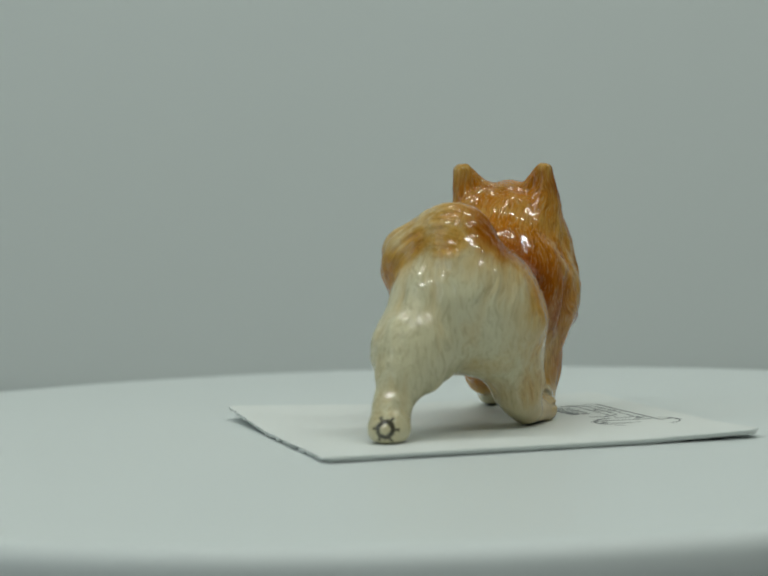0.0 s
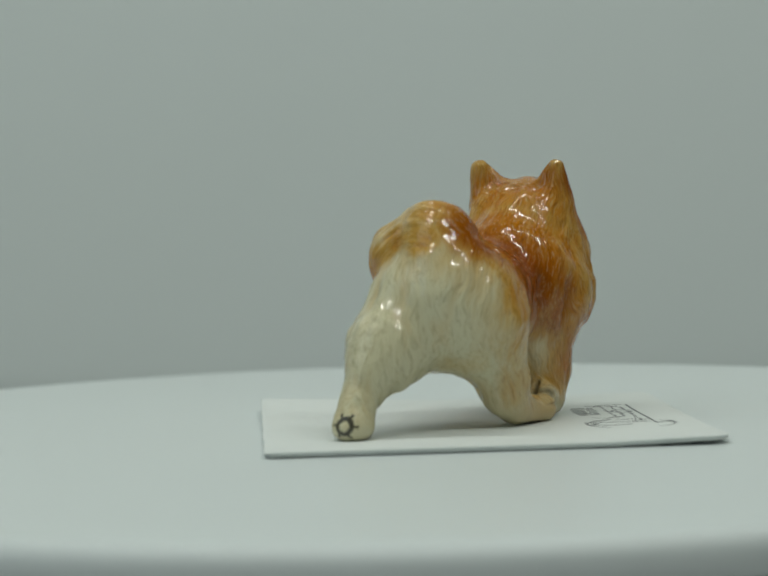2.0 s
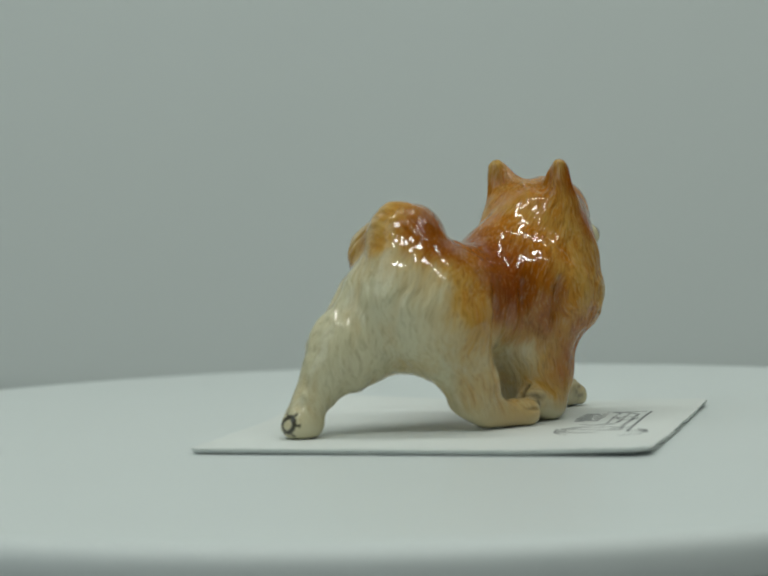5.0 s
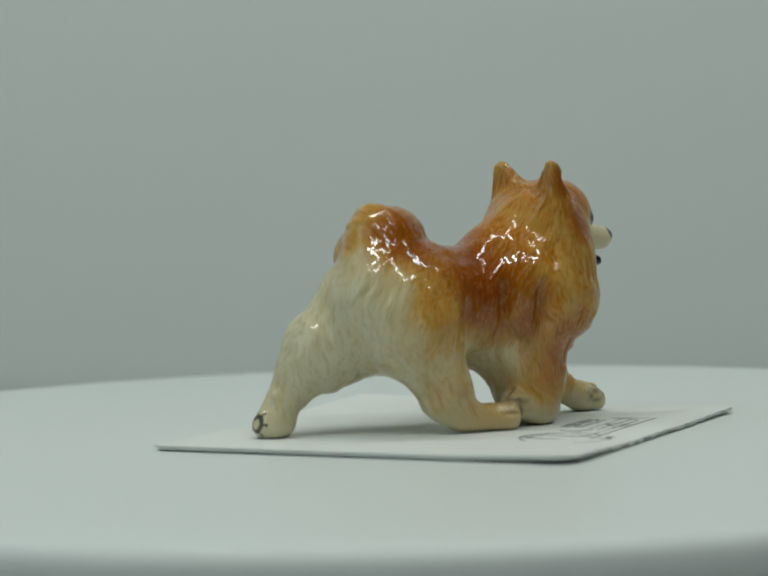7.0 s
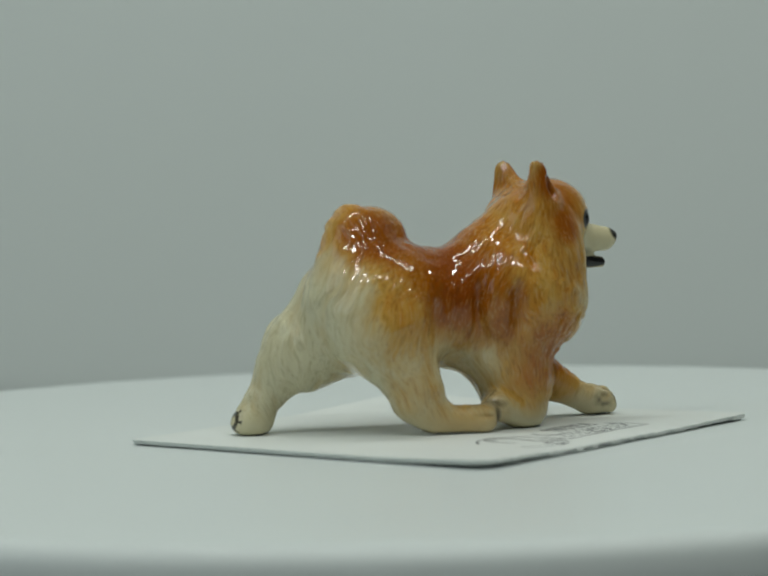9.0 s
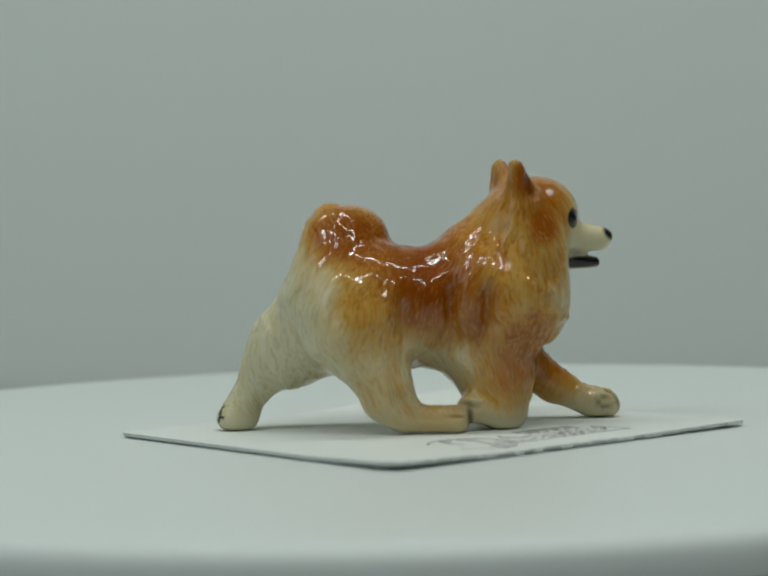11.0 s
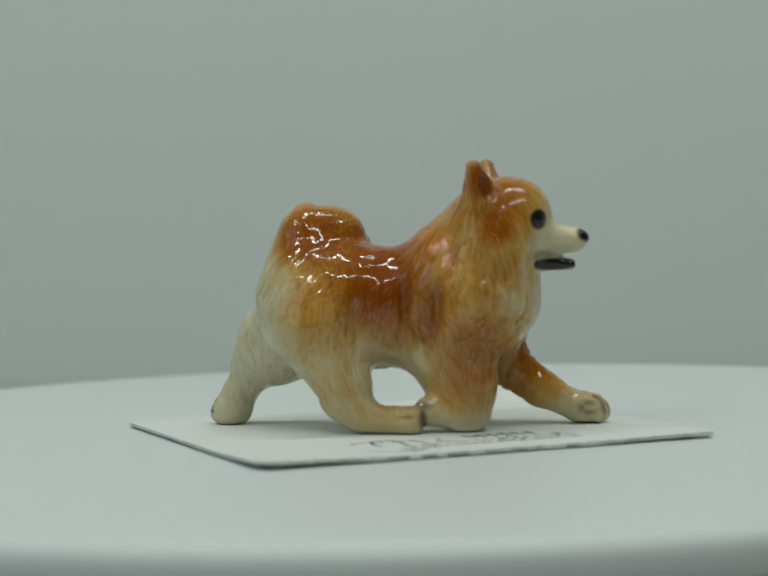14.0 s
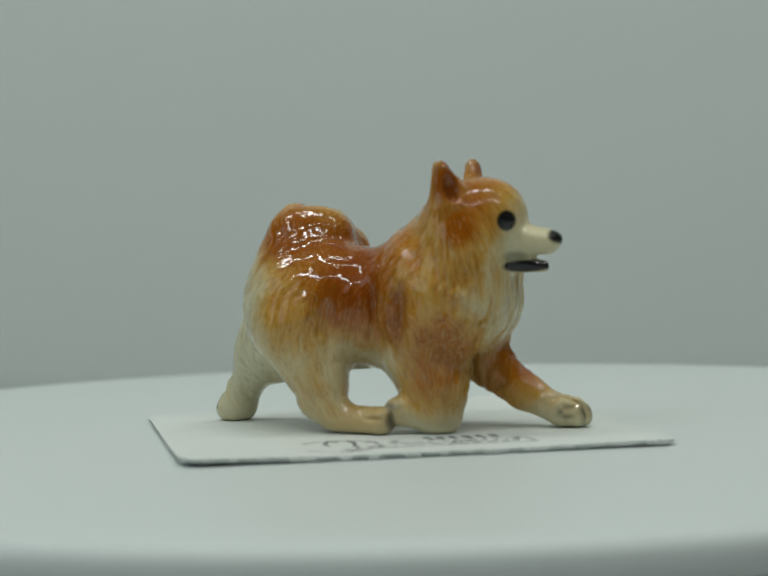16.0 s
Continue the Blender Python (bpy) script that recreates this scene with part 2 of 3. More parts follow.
# three lines of fine print
for u, start, end in ((18.7, -3.0, 12.5), (20.0, 0.0, 13.5), (21.3, -6.0, 11.0)):
    v = start
    while v < end:
        wide = marks.uniform(0.5, 1.5)
        printed("printed_bar", [([(u + marks.uniform(-0.15, 0.15), v), (u + marks.uniform(-0.15, 0.15), v + wide)], marks.uniform(0.2, 0.5))])
        v += wide + marks.uniform(0.35, 0.7)
printed("printed_ring", [(arc(20.6, 6.2, 1.4, 1.6, 20, 350), 0.3)])
printed("printed_rule", [([(22.7, -9.3), (22.6, 0.0), (22.5, 8.0), (22.6, 15.0)], 0.34)])
printed("printed_rule", [([(16.6, 13.6), (19.0, 14.4), (22.0, 14.8)], 0.24)])
printed("printed_stroke", [([(22.7, -9.3), (23.8, -8.2), (25.2, -8.6), (25.4, -9.4), (24.4, -9.9)], 0.28)])
printed("printed_stroke", [([(17.6, 12.9), (19.3, 13.4), (21.0, 12.2)], 0.5)])

# ---- dog figurine ----
# lengths in mm: f forward from the tail, s to its right, z up from the card
DOG_TURN = -15.5
DOG_MID = 11.0
STEP = 0.17
LOW, HIGH = (-30.0, -14.5, -0.6), (30.0, 14.0, 36.5)

SHAPES = [
    # trunk, rump, breast
    ("ball", 3.0, (-1, 0, 15.9), (13, 7.6, 7.7)),
    ("ball", 4.0, (-9.5, 0, 16.6), (8.6, 8.9, 8.6)),
    ("cone", 4.0, (12.1, 3.9, 16.9, 6.7), (12.0, -3.6, 16.9, 6.7)),
    ("cone", 3.0, (7.5, 4.0, 17.5, 5.6), (7.5, -4.0, 17.5, 5.6)),
    # neck and head
    ("cone", 4.0, (9.4, 0.2, 21.1, 7.2), (13.0, 0.5, 25.5, 6.0)),
    ("ball", 2.0, (15.5, 0.3, 27.3), (5.3, 5.6, 5.05)),
    ("cone", 2.0, (12.2, 4.2, 26.3, 4.0), (12.2, -3.2, 26.3, 4.0)),
    ("cone", 2.5, (13.5, 4.6, 22.5, 4.4), (13.5, -3.6, 22.5, 4.4)),
    # muzzle, nose, jaw
    ("cone", 1.3, (18.9, 0.4, 24.5, 2.2), (23.5, 0.3, 24.1, 1.65)),
    ("ball", 0.5, (24.5, 0.3, 24.4), (0.95, 1.0, 0.85)),
    ("cone", 0.6, (17.8, 0.4, 21.4, 1.3), (22.9, 0.3, 21.0, 0.75)),
    ("cone", 0.8, (17.6, 0.4, 22.4, 1.2), (21.0, 0.35, 22.1, 0.7)),
    # ears
    ("cone", 1.2, (12.0, 5.8, 29.2, 2.3), (11.3, 6.6, 33.8, 0.75)),
    ("cone", 1.2, (12.6, 3.2, 30.5, 1.5), (11.4, 5.6, 33.9, 0.6)),
    ("cone", 1.2, (12.2, -5.0, 29.2, 2.3), (11.6, -6.0, 33.7, 0.85)),
    ("cone", 1.2, (12.8, -2.4, 30.5, 1.5), (11.7, -5.0, 33.7, 0.8)),
    ("cone", 0.8, (13.6, 4.8, 30.0, 1.2), (11.6, 6.1, 33.5, 0.6)),
    ("cone", 0.8, (13.8, -3.9, 30.0, 1.2), (11.9, -5.5, 33.5, 0.6)),
    # tail curled over the back to the left side
    ("cone", 2.0, (-12.5, -0.4, 22.5, 3.5), (-10.9, -1.4, 25.8, 3.7)),
    ("cone", 1.5, (-8.0, -2.0, 25.0, 4.0), (-8.8, -3.6, 25.0, 4.1)),
    ("cone", 0.8, (-8.8, -3.6, 25.0, 4.1), (-8.4, -7.7, 22.8, 4.0)),
    ("cone", 0.8, (-8.4, -7.7, 22.8, 4.0), (-8.8, -9.1, 20.8, 2.8)),
    ("cone", 1.5, (-10.8, -2.2, 24.4, 3.9), (-9.6, -6.6, 22.4, 3.8)),
    ("cone", 2.5, (-12.3, 1.2, 20.2, 3.6), (-11.0, 0.4, 24.8, 3.6)),
    ("cone", 3.0, (-13.5, -4.4, 17.0, 4.2), (-18.0, -5.6, 11.0, 3.4)),
    # hind left leg, stretched back
    ("cone", 3.0, (-9.5, -4.0, 14.5, 6.5), (-17.0, -5.6, 10.4, 4.4)),
    ("cone", 3.5, (-17.0, -5.6, 10.4, 4.4), (-20.4, -6.1, 7.8, 2.5)),
    ("cone", 1.5, (-20.4, -6.4, 7.8, 2.6), (-23.4, -7.0, 2.8, 2.4)),
    ("ball", 1.2, (-24.0, -6.9, 1.6), (2.7, 2.65, 2.0)),
    # hind right leg, folded under
    ("cone", 3.0, (-9.0, 4.2, 13.0, 6.1), (-5.9, 5.5, 6.0, 3.2)),
    ("cone", 2.0, (-5.9, 5.5, 6.0, 3.2), (-6.1, 5.7, 4.1, 2.5)),
    ("cone", 2.4, (-3.4, 6.1, 2.2, 2.05), (2.5, 6.9, 1.7, 1.8)),
    ("ball", 0.8, (3.0, 6.9, 1.7), (1.6, 1.9, 1.75)),
    # fore right leg, knee on the ground and paw turned back
    ("cone", 2.5, (9.2, 4.7, 13.0, 4.6), (9.8, 4.2, 6.5, 3.5)),
    ("cone", 1.5, (9.8, 4.2, 6.5, 3.5), (9.8, 4.0, 2.6, 3.1)),
    ("cone", 1.5, (5.5, 4.2, 10.0, 2.8), (8.0, 4.2, 6.5, 2.8)),
    ("cone", 1.5, (7.9, 2.2, 9.0, 3.2), (8.0, 1.6, 3.8, 2.9)),
    ("cone", 2.5, (3.2, 1.5, 9.8, 2.4), (7.0, 2.4, 6.6, 2.8)),
    ("cone", 1.0, (8.6, 4.8, 2.8, 2.5), (5.7, 5.6, 3.1, 2.1)),
    # fore left leg, reaching forward
    ("cone", 2.5, (11.8, -4.4, 9.9, 3.7), (18.2, -4.8, 4.7, 2.3)),
    ("cone", 1.2, (18.2, -4.8, 4.7, 2.3), (23.0, -4.9, 2.2, 1.9)),
    ("ball", 1.0, (24.3, -4.9, 2.0), (2.5, 2.3, 2.0)),
    ("ball", 0.35, (25.8, -3.6, 1.5), (1.1, 0.85, 1.3)),
    ("ball", 0.35, (26.3, -5.0, 1.6), (1.1, 0.85, 1.4)),
    ("ball", 0.35, (25.7, -6.3, 1.5), (1.1, 0.85, 1.3)),
    ("ball", 0.4, (4.3, 4.9, 2.9), (1.0, 0.8, 1.4)),
    ("ball", 0.4, (4.5, 6.5, 3.2), (1.0, 0.85, 1.3)),
    # eyes
    ("ball", 0.3, (18.9, 3.35, 26.9), (1.1, 1.1, 1.2)),
    ("ball", 0.3, (18.9, -2.75, 26.9), (1.1, 1.1, 1.2)),
    # hollows of the ears
    ("dent", 0.4, (13.3, 6.9, 31.3), (1.15, 1.15, 2.1)),
    ("dent", 0.4, (13.7, -5.9, 31.3), (1.15, 1.15, 2.1)),
    # creases between the toes
    ("dent", 0.3, (3.9, 5.7, 3.9), (1.7, 0.28, 1.5)),
    ("dent", 0.3, (26.6, -4.3, 2.8), (1.8, 0.22, 1.6)),
    ("dent", 0.3, (26.6, -5.7, 2.8), (1.8, 0.22, 1.6)),
    ("dent", 0.3, (2.6, 8.8, 2.2), (1.6, 0.5, 0.25)),
    # shallow hollows behind the shoulder and before the haunch
    ("dent", 1.2, (2.4, 8.6, 15.0), (0.8, 2.0, 5.0)),
    ("dent", 1.6, (6.8, 9.8, 14.0), (0.8, 1.5, 4.5)),
    ("dent", 1.4, (-3.6, 9.4, 13.0), (0.8, 1.8, 5.0)),
]


def field():
    ax = [np.arange(a, b, STEP, dtype=np.float32) for a, b in zip(LOW, HIGH)]
    d = np.full([len(a) for a in ax], 9.0, np.float32)
    for kind, k, *p in SHAPES:
        if kind == "cone":
            a, ra, b, rb = np.array(p[0][:3]), p[0][3], np.array(p[1][:3]), p[1][3]
            lo, hi = np.minimum(a - ra, b - rb) - 5, np.maximum(a + ra, b + rb) + 5
        else:
            c, rad = np.array(p[0]), np.array(p[1])
            lo, hi = c - rad.max() - 5, c + rad.max() + 5
        sl = tuple(slice(max(0, int((l - x[0]) / STEP)), max(0, int((h - x[0]) / STEP) + 1)) for l, h, x in zip(lo, hi, ax))
        X, Y, Z = np.meshgrid(*[x[q] for x, q in zip(ax, sl)], indexing="ij", sparse=True)
        if kind == "cone":
            v = b - a
            t = np.clip(((X - a[0]) * v[0] + (Y - a[1]) * v[1] + (Z - a[2]) * v[2]) / max(v @ v, 1e-9), 0, 1)
            e = np.sqrt((X - a[0] - t * v[0]) ** 2 + (Y - a[1] - t * v[1]) ** 2 + (Z - a[2] - t * v[2]) ** 2) - (ra + (rb - ra) * t)
        else:
            x, y, z = X - c[0], Y - c[1], Z - c[2]
            if len(p) > 2:     # pitched up by degrees
                q = radians(p[2])
                x, z = x * math.cos(q) + z * math.sin(q), -x * math.sin(q) + z * math.cos(q)
            k0 = np.sqrt((x / rad[0]) ** 2 + (y / rad[1]) ** 2 + (z / rad[2]) ** 2)
            k1 = np.sqrt((x / rad[0] ** 2) ** 2 + (y / rad[1] ** 2) ** 2 + (z / rad[2] ** 2) ** 2)
            e = k0 * (k0 - 1) / np.maximum(k1, 1e-6)
        o = d[sl]
        if kind == "dent":
            h = np.maximum(k - np.abs(-e - o), 0) / k
            d[sl] = np.maximum(o, -e) + h * h * k / 4
        else:
            h = np.maximum(k - np.abs(e - o), 0) / k
            d[sl] = np.minimum(o, e) - h * h * k / 4
    floor = -ax[2][None, None, :]
    h = np.maximum(0.5 - np.abs(d - floor), 0) / 0.5
    return np.maximum(d, floor) + h * h * 0.125


def surface_net(d):
    """Vertices and quads of the zero surface of a sampled field."""
    n = np.array(d.shape)
    inside = d < 0
    acc = np.zeros((*(n - 1), 3), np.float32)
    cnt = np.zeros(n - 1, np.float32)
    for axis in range(3):
        o1, o2 = [a for a in range(3) if a != axis]
        for i in (0, 1):
            for j in (0, 1):
                s0, s1 = [slice(None)] * 3, [slice(None)] * 3
                s0[axis], s1[axis] = slice(0, -1), slice(1, None)
                for o, q in ((o1, i), (o2, j)):
                    s0[o] = s1[o] = slice(q, n[o] - 1 + q)
                a, b = d[tuple(s0)], d[tuple(s1)]
                cross = (a < 0) != (b < 0)
                t = np.where(cross, a / np.where(cross, a - b, 1), 0)
                acc[..., axis] += t
                acc[..., o1] += cross * i
                acc[..., o2] += cross * j
                cnt += cross
    cell = cnt > 0
    ids = np.full(n - 1, -1, np.int64)
    ids[cell] = np.arange(cell.sum())
    base = np.argwhere(cell)
    verts = (base + acc[cell] / cnt[cell][:, None]) * STEP + np.array(LOW)
    quads = []
    for axis in range(3):
        o1, o2 = [(1, 2), (2, 0), (0, 1)][axis]
        s0, s1 = [slice(1, -1)] * 3, [slice(1, -1)] * 3
        s0[axis], s1[axis] = slice(0, -1), slice(1, None)
        a, b = inside[tuple(s0)], inside[tuple(s1)]
        at = np.argwhere(a != b)
        flip = b[tuple(at.T)]
        off = np.ones(3, int)
        off[axis] = 0
        at = at + off
        e1, e2 = np.eye(3, dtype=int)[o1], np.eye(3, dtype=int)[o2]
        q = np.stack([ids[tuple((at - x).T)] for x in (e1 * 0, e1, e1 + e2, e2)], 1)
        q[flip] = q[flip][:, ::-1]
        quads.append(q)
    quads = np.concatenate(quads)
    return verts, quads[(quads >= 0).all(1)]


def blob(p, c, r, soft=1.0):
    """1 at the middle of an ellipsoid of paint, 0 well outside it."""
    q = np.sqrt((((p - np.array(c)) / np.array(r)) ** 2).sum(1))
    return np.clip((1 + soft / 2 - q) / soft, 0, 1)


def ramp(x, a, b):
    t = np.clip((x - a) / (b - a), 0, 1)
    return t * t * (3 - 2 * t)


TABLE = np.random.RandomState(7).rand(64, 64, 64).astype(np.float32)


def lumps(p):
    """Smooth random values in -1 to 1 over points, one lump a unit."""
    i = np.floor(p).astype(int)
    t = p - i
    t = t * t * (3 - 2 * t)
    out = np.zeros(len(p))
    for a in (0, 1):
        for b in (0, 1):
            for c in (0, 1):
                w = (t[:, 0] if a else 1 - t[:, 0]) * (t[:, 1] if b else 1 - t[:, 1]) * (t[:, 2] if c else 1 - t[:, 2])
                out += w * TABLE[(i[:, 0] + a) % 64, (i[:, 1] + b) % 64, (i[:, 2] + c) % 64]
    return out * 2 - 1


def tail_mask(p):
    d = np.full(len(p), 9.0)
    for kind, k, a, b in [x for x in SHAPES if x[0] == "cone" and x[2][0] < -8 and x[2][2] > 20]:
        a, b = np.array(a), np.array(b)
        v = b[:3] - a[:3]
        t = np.clip((p - a[:3]) @ v / (v @ v), 0, 1)
        d = np.minimum(d, np.linalg.norm(p - a[:3] - t[:, None] * v, axis=1) - a[3] - t * (b[3] - a[3]))
    return 1 - ramp(d, 0.1, 0.8)


def painted(p):
    f, s, z = p.T
    tan = np.maximum.reduce([
        blob(p, (0, 0, 21), (15, 14, 10), 0.6),
        blob(p, (-7, 8, 16.5), (7, 7, 6.5), 1.0) * 0.66,
        blob(p, (-4.5, 8, 11), (2.2, 6, 5), 1.0) * 0.4,
        blob(p, (13, 0.5, 28), (7.0, 10, 9), 0.5) * 0.88,
        blob(p, (11, 0, 20), (8, 14, 10), 0.5) * 0.78,
        blob(p, (8, 0, 16), (8, 14, 10), 0.7) * 0.95,
        blob(p, (12.5, 7, 12.5), (5.5, 6, 5), 0.7),
        blob(p, (-10, 1, 25), (9, 7, 8), 0.9),
        blob(p, (-10, -6, 20.5), (6, 8, 4.5), 0.8) * 0.85,
        blob(p, (-10, -5, 25), (7, 7, 5), 0.6) * 0.4,
        blob(p, (10, 6, 9), (5, 6, 6), 0.8) * 0.9,
        blob(p, (0, 8, 3), (6, 4, 3.5), 1.0) * 0.32,
        blob(p, (16, -5, 7.5), (6.5, 5, 5.0), 0.9),
        0.05 + 0.26 * ramp(f, -14, -5) * ramp(z, 0.5, 6),
    ])
    tan *= 1 - 0.85 * blob(p, (21.5, 0.6, 23.5), (5.0, 5, 4), 0.6)
    tan *= 1 - 0.45 * blob(p, (17.5, 2, 15), (3.8, 9, 6.0), 0.9)
    tan *= 1 - 0.3 * blob(p, (-10, -5, 28), (7, 6, 3.0), 0.9)
    tan *= 1 - 0.25 * blob(p, (11.5, 8, 20), (2.6, 6, 5.0), 1.0)
    tan *= 1 - 0.6 * blob(p, (1.5, 8, 9), (5.5, 9, 3.0), 0.9)
    tail = tail_mask(p)
    tan = np.maximum(tan, blob(p, (8.5, 7, 22.5), (3.0, 6, 4), 1.0) * 0.8)
    tan = np.maximum(tan, blob(p, (-12.5, -2, 24.5), (5.5, 7, 4.5), 0.8) * 0.75 * tail)
    tan *= 1 - 0.7 * ramp(-f, 10, 17) * (1 - tail)
    rust = np.maximum.reduce([
        blob(p, (-0.5, 1, 19), (6.5, 12, 6.2), 0.8),
        blob(p, (2, 8, 14.8), (5, 6, 4.0), 0.9) * 0.45,
        blob(p, (-3, 0, 23), (7, 6, 4), 0.8) * 0.8,
        blob(p, (5.5, 8, 16), (2.2, 6, 5.5), 0.9) * 0.55,
        blob(p, (13.5, 8, 13), (3.5, 6, 4), 0.9) * 0.2,
        blob(p, (-9.5, 4, 25), (5, 5, 4), 0.9) * 0.75,
        blob(p, (5, -6, 18), (5, 8, 6), 0.9) * 0.7,
        # rust ear tips; the darkness of the ear hollows is painted in too
        blob(p, (12.4, 6.4, 31.5), (1.8, 2, 3), 0.8) * 0.9,
        blob(p, (12.7, -5.5, 31.5), (1.8, 2, 3), 0.8) * 0.9,
        blob(p, (15, 4, 29), (3, 4, 3.5), 0.9) * 0.5,
        blob(p, (14.2, 6.2, 25.8), (2.4, 4, 3.6), 0.9) * 0.72,
        blob(p, (14.2, -5.4, 25.8), (2.4, 4, 3.6), 0.9) * 0.72,
        blob(p, (14.5, 7, 21), (2.5, 5, 6), 1.2) * 0.35,
        blob(p, (14.5, -5, 8.5), (4.2, 4, 3.2), 0.9) * 0.75,
        blob(p, (10, 9, 10), (3.0, 5, 4), 0.8) * 0.3,
    ])
    pad = np.hypot(s + 6.7, z - 2.0)
    angle = np.arctan2(z - 2.0, s + 6.7)
    ring = ((np.abs(pad - 0.95) < 0.3) | ((pad > 0.9) & (pad < 1.7) & (np.cos(6 * angle + 0.4) > 0.72))) & (f < -25.2)
    black = np.maximum.reduce([
        blob(p, (19.3, 3.9, 26.9), (1.3, 1.5, 1.3), 0.2),
        blob(p, (19.3, -3.3, 26.9), (1.3, 1.5, 1.3), 0.2),
        blob(p, (24.7, 0.3, 24.7), (1.35, 1.6, 0.95), 0.3),
        blob(p, (20.8, 0.4, 21.1), (3.4, 4.0, 0.8), 0.3),
        ring * 0.9,
        # crevice darkness where hind and fore paw meet, put into the colour
        blob(p, (4.5, 6.6, 2.0), (0.55, 2.2, 1.5), 0.8) * 0.8,
        blob(p, (4.7, 7.0, 3.6), (1.3, 1.3, 0.5), 0.9) * 0.6 * (0.8 + 0.5 * lumps(p * 1.5 + 5)),
        blob(p, (18.9, 0.4, 22.3), (2.4, 3.0, 0.9), 0.5) * 0.45,
        (blob(p, (24.6, -3.0, 2.1), (1.5, 1.2, 1.1), 0.6) - 0.55 * blob(p, (24.8, -3.0, 2.3), (0.7, 1.2, 0.5), 0.8)) * 0.55 * (0.7 + 0.6 * lumps(p * 1.8 + 9)),
        blob(p, (26.4, -3.6, 1.9), (0.9, 0.6, 1.2), 0.8) * 0.7,
        blob(p, (26.9, -5.0, 1.9), (0.9, 0.35, 1.2), 0.8) * 0.7,
        blob(p, (26.3, -6.6, 1.9), (0.9, 0.5, 1.2), 0.8) * 0.7,
    ])
    hair = ramp(z, 0.8, 4.0) * (1 - 0.5 * blob(p, (16, 0.6, 29), (4, 6, 4.5), 0.6)) * (1 - 0.9 * blob(p, (21.5, 0.6, 24), (5, 4, 5), 0.5)) * (1 - 0.6 * blob(p, (18, -5, 5), (7, 4, 6), 0.5))
    ruff = ramp(f + 1.2 * lumps(p * 0.4 + 5), 6.5, 9.5)
    wave = 0.5 * lumps(p * 0.3 + 31) + 0.2 * lumps(p * 0.8 + 3)
    body = np.stack([f - 0.03 * (z - 12) ** 2 + wave, s + wave, z], 1)
    mane = np.stack([f + (0.035 * ramp(f, 9, 16) - 0.012) * (z - 17) ** 2 + wave, s + wave, z], 1)
    # the tail's hair runs round its curl
    curl = np.stack([f + wave, np.hypot(s + 3.0, z - 19.5), 6 * np.arctan2(s + 3.0, z - 19.5)], 1)

    def ridges(q, a, c):
        """Broad locks and strands along the hair."""
        return a * lumps(q * (0.42, 0.42, 0.14)) + c * lumps(q * (1.0, 1.0, 0.22) + 11)

    h = ridges(body, 0.26, 0.15) * (1 - ruff) + ridges(mane, 0.26, 0.15) * ruff * (1 - 0.7 * ramp(z, 22, 27) * ramp(f, 11, 14))
    h += 0.30 * lumps(mane * (1.6, 1.6, 0.2) + 23) * ruff * ramp(f, 10.5, 13.5) * ramp(z, 26, 22)
    h += 0.14 * lumps(mane * (1.4, 1.4, 0.35) + 71) * blob(p, (9.5, 6, 23), (4, 7, 4), 0.8)
    h *= 1 - 0.6 * ramp(z, 18, 22) * (1 - ruff)
    h = (h * (1 - tail) + (ridges(curl, 0.20, 0.16) + 0.14 * lumps(curl * (1.5, 1.5, 0.3) + 41)) * tail) * hair
    tan = tan - h * 0.55
    # the glaze lies a little uneven everywhere
    h = h + (0.05 * lumps(p * 0.62 + 51) + 0.03 * lumps(p * 1.3 + 57)) * (0.35 + 0.65 * hair)
    return dict(tan=tan, rust=rust, black=black, hair=hair, ruff=ruff, tail=tail, body_hair=body, mane_hair=mane, tail_hair=curl, locks=h)


def relief(verts, quads, paint):
    """Locks of hair: shallow ridges along the strands."""
    a, b, c, d = (verts[quads[:, i]] for i in range(4))
    face = np.cross(c - a, d - b)
    normal = np.zeros_like(verts)
    for i in range(4):
        np.add.at(normal, quads[:, i], -face)
    normal /= np.maximum(np.linalg.norm(normal, axis=1), 1e-9)[:, None]
    if ((verts - verts.mean(0)) * normal).sum() < 0:
        normal = -normal
    return verts + normal * paint["locks"][:, None]


def dog_mesh():
    verts, quads = surface_net(field())
    # settle the net: a little smoothing over the neighbours
    for _ in range(3):
        total, count = np.zeros_like(verts), np.zeros(len(verts))
        for i in range(4):
            np.add.at(total, quads[:, i], verts[quads[:, (i + 1) % 4]])
            np.add.at(total, quads[:, i], verts[quads[:, (i - 1) % 4]])
            np.add.at(count, quads[:, i], 2)
        verts = verts * 0.5 + 0.5 * total / count[:, None]
    paint = painted(verts)
    verts = relief(verts, quads, paint)
    a = radians(DOG_TURN)
    x, y = verts[:, 1] + DOG_MID, verts[:, 0]
    world_xy = np.stack([x * math.cos(a) - y * math.sin(a), x * math.sin(a) + y * math.cos(a), verts[:, 2] + CARD_TOP], 1) * MM
    me = mesh_of("dog_figurine", world_xy.tolist(), quads[:, ::-1].tolist(), M_GLAZE)
    for name in ("tan", "rust", "black", "hair", "ruff", "tail"):
        me.attributes.new(name, "FLOAT", "POINT").data.foreach_set("value", paint[name].astype(np.float32))
    for name in ("body_hair", "mane_hair", "tail_hair"):
        me.attributes.new(name, "FLOAT_VECTOR", "POINT").data.foreach_set("vector", paint[name].astype(np.float32).ravel())
    return me


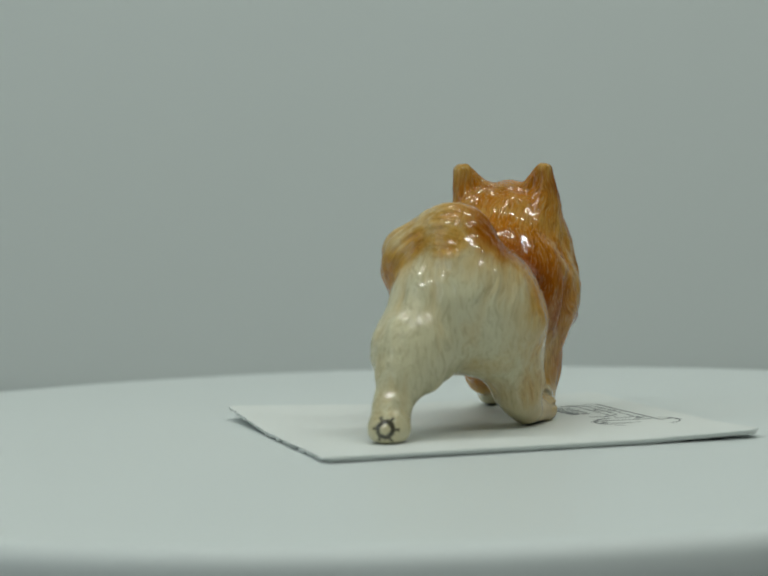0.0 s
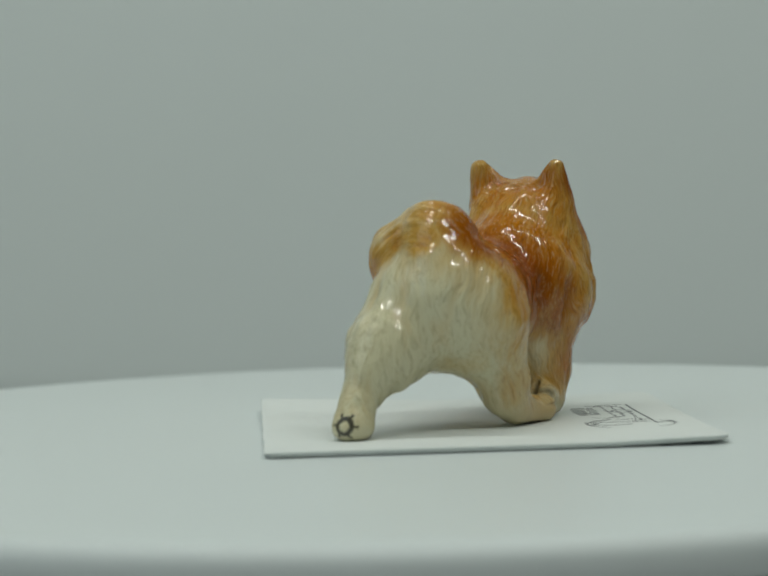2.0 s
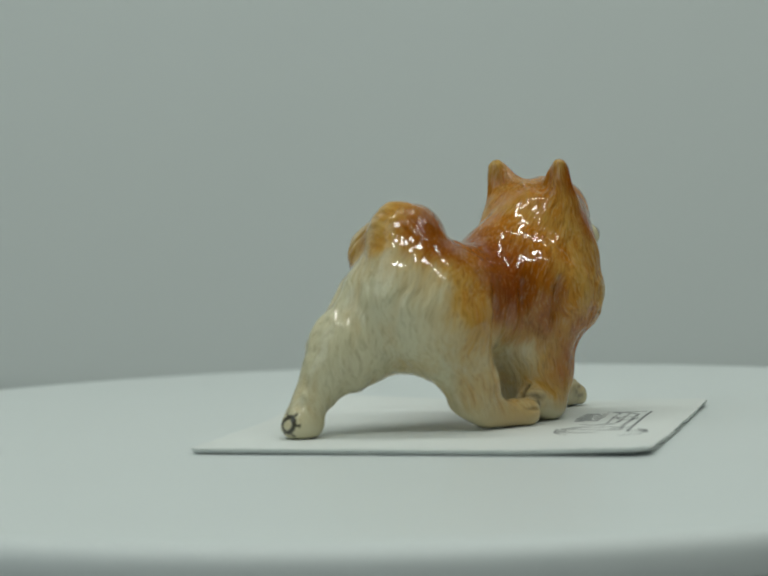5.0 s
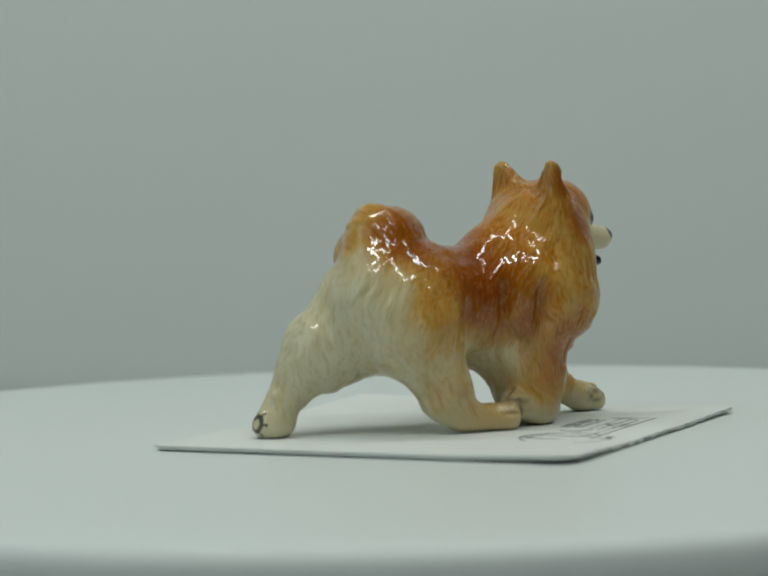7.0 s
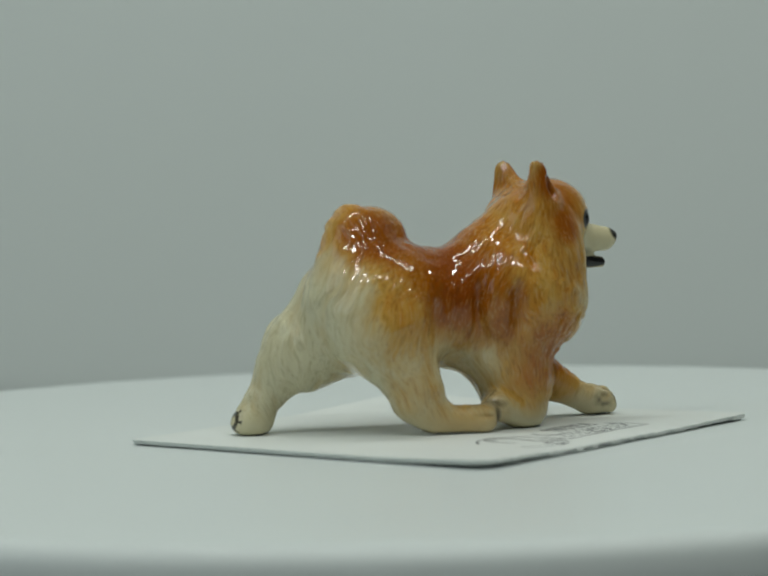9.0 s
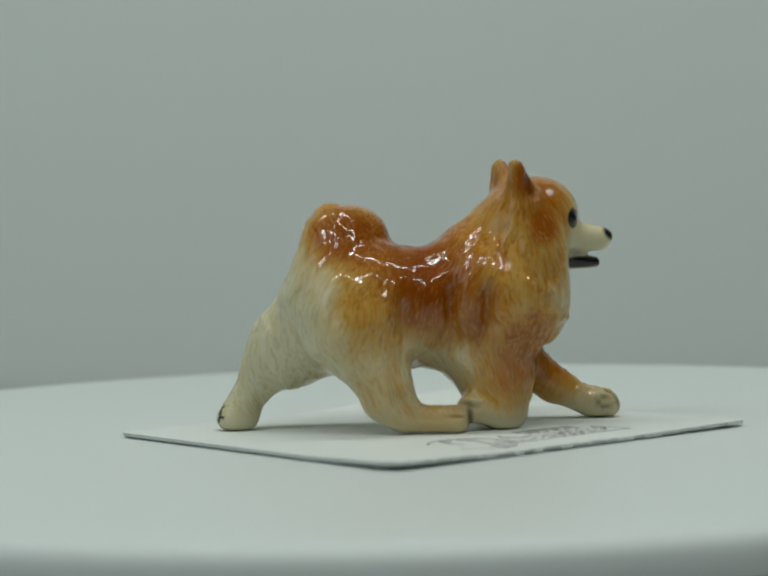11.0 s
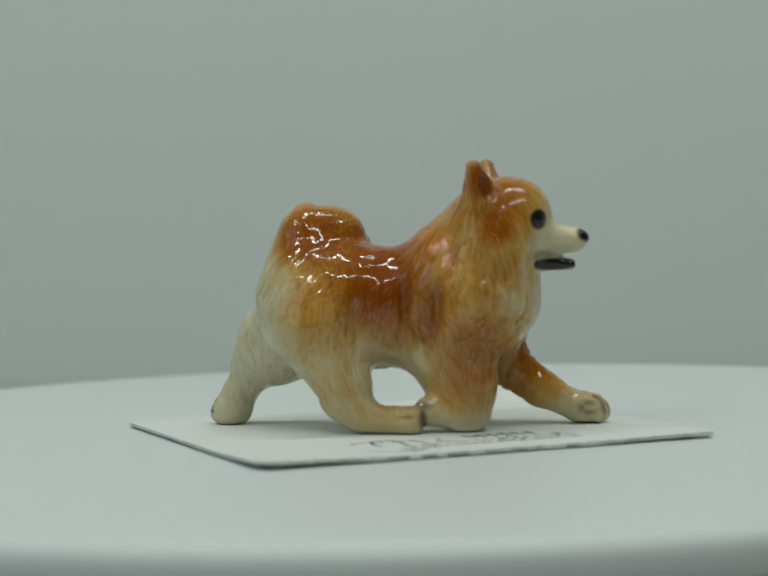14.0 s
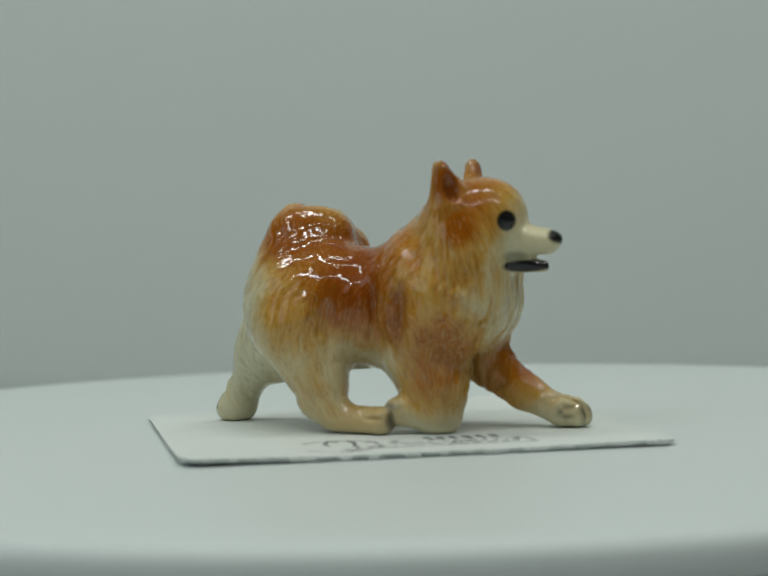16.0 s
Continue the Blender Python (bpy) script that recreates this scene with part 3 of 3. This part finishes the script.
dog = tagged(new("dog_figurine", dog_mesh()), "glossy glazed ceramic spitz dog in orange and cream on a card", "figurine")


# ---- turning ----
def motions():
    turn = [(t, pose(0, 0, 0, 0, 0, TURN * t)) for t in range(17)]
    for thing in (table, card, dog):
        walk(thing, turn)


TURN = -5.967
motions()
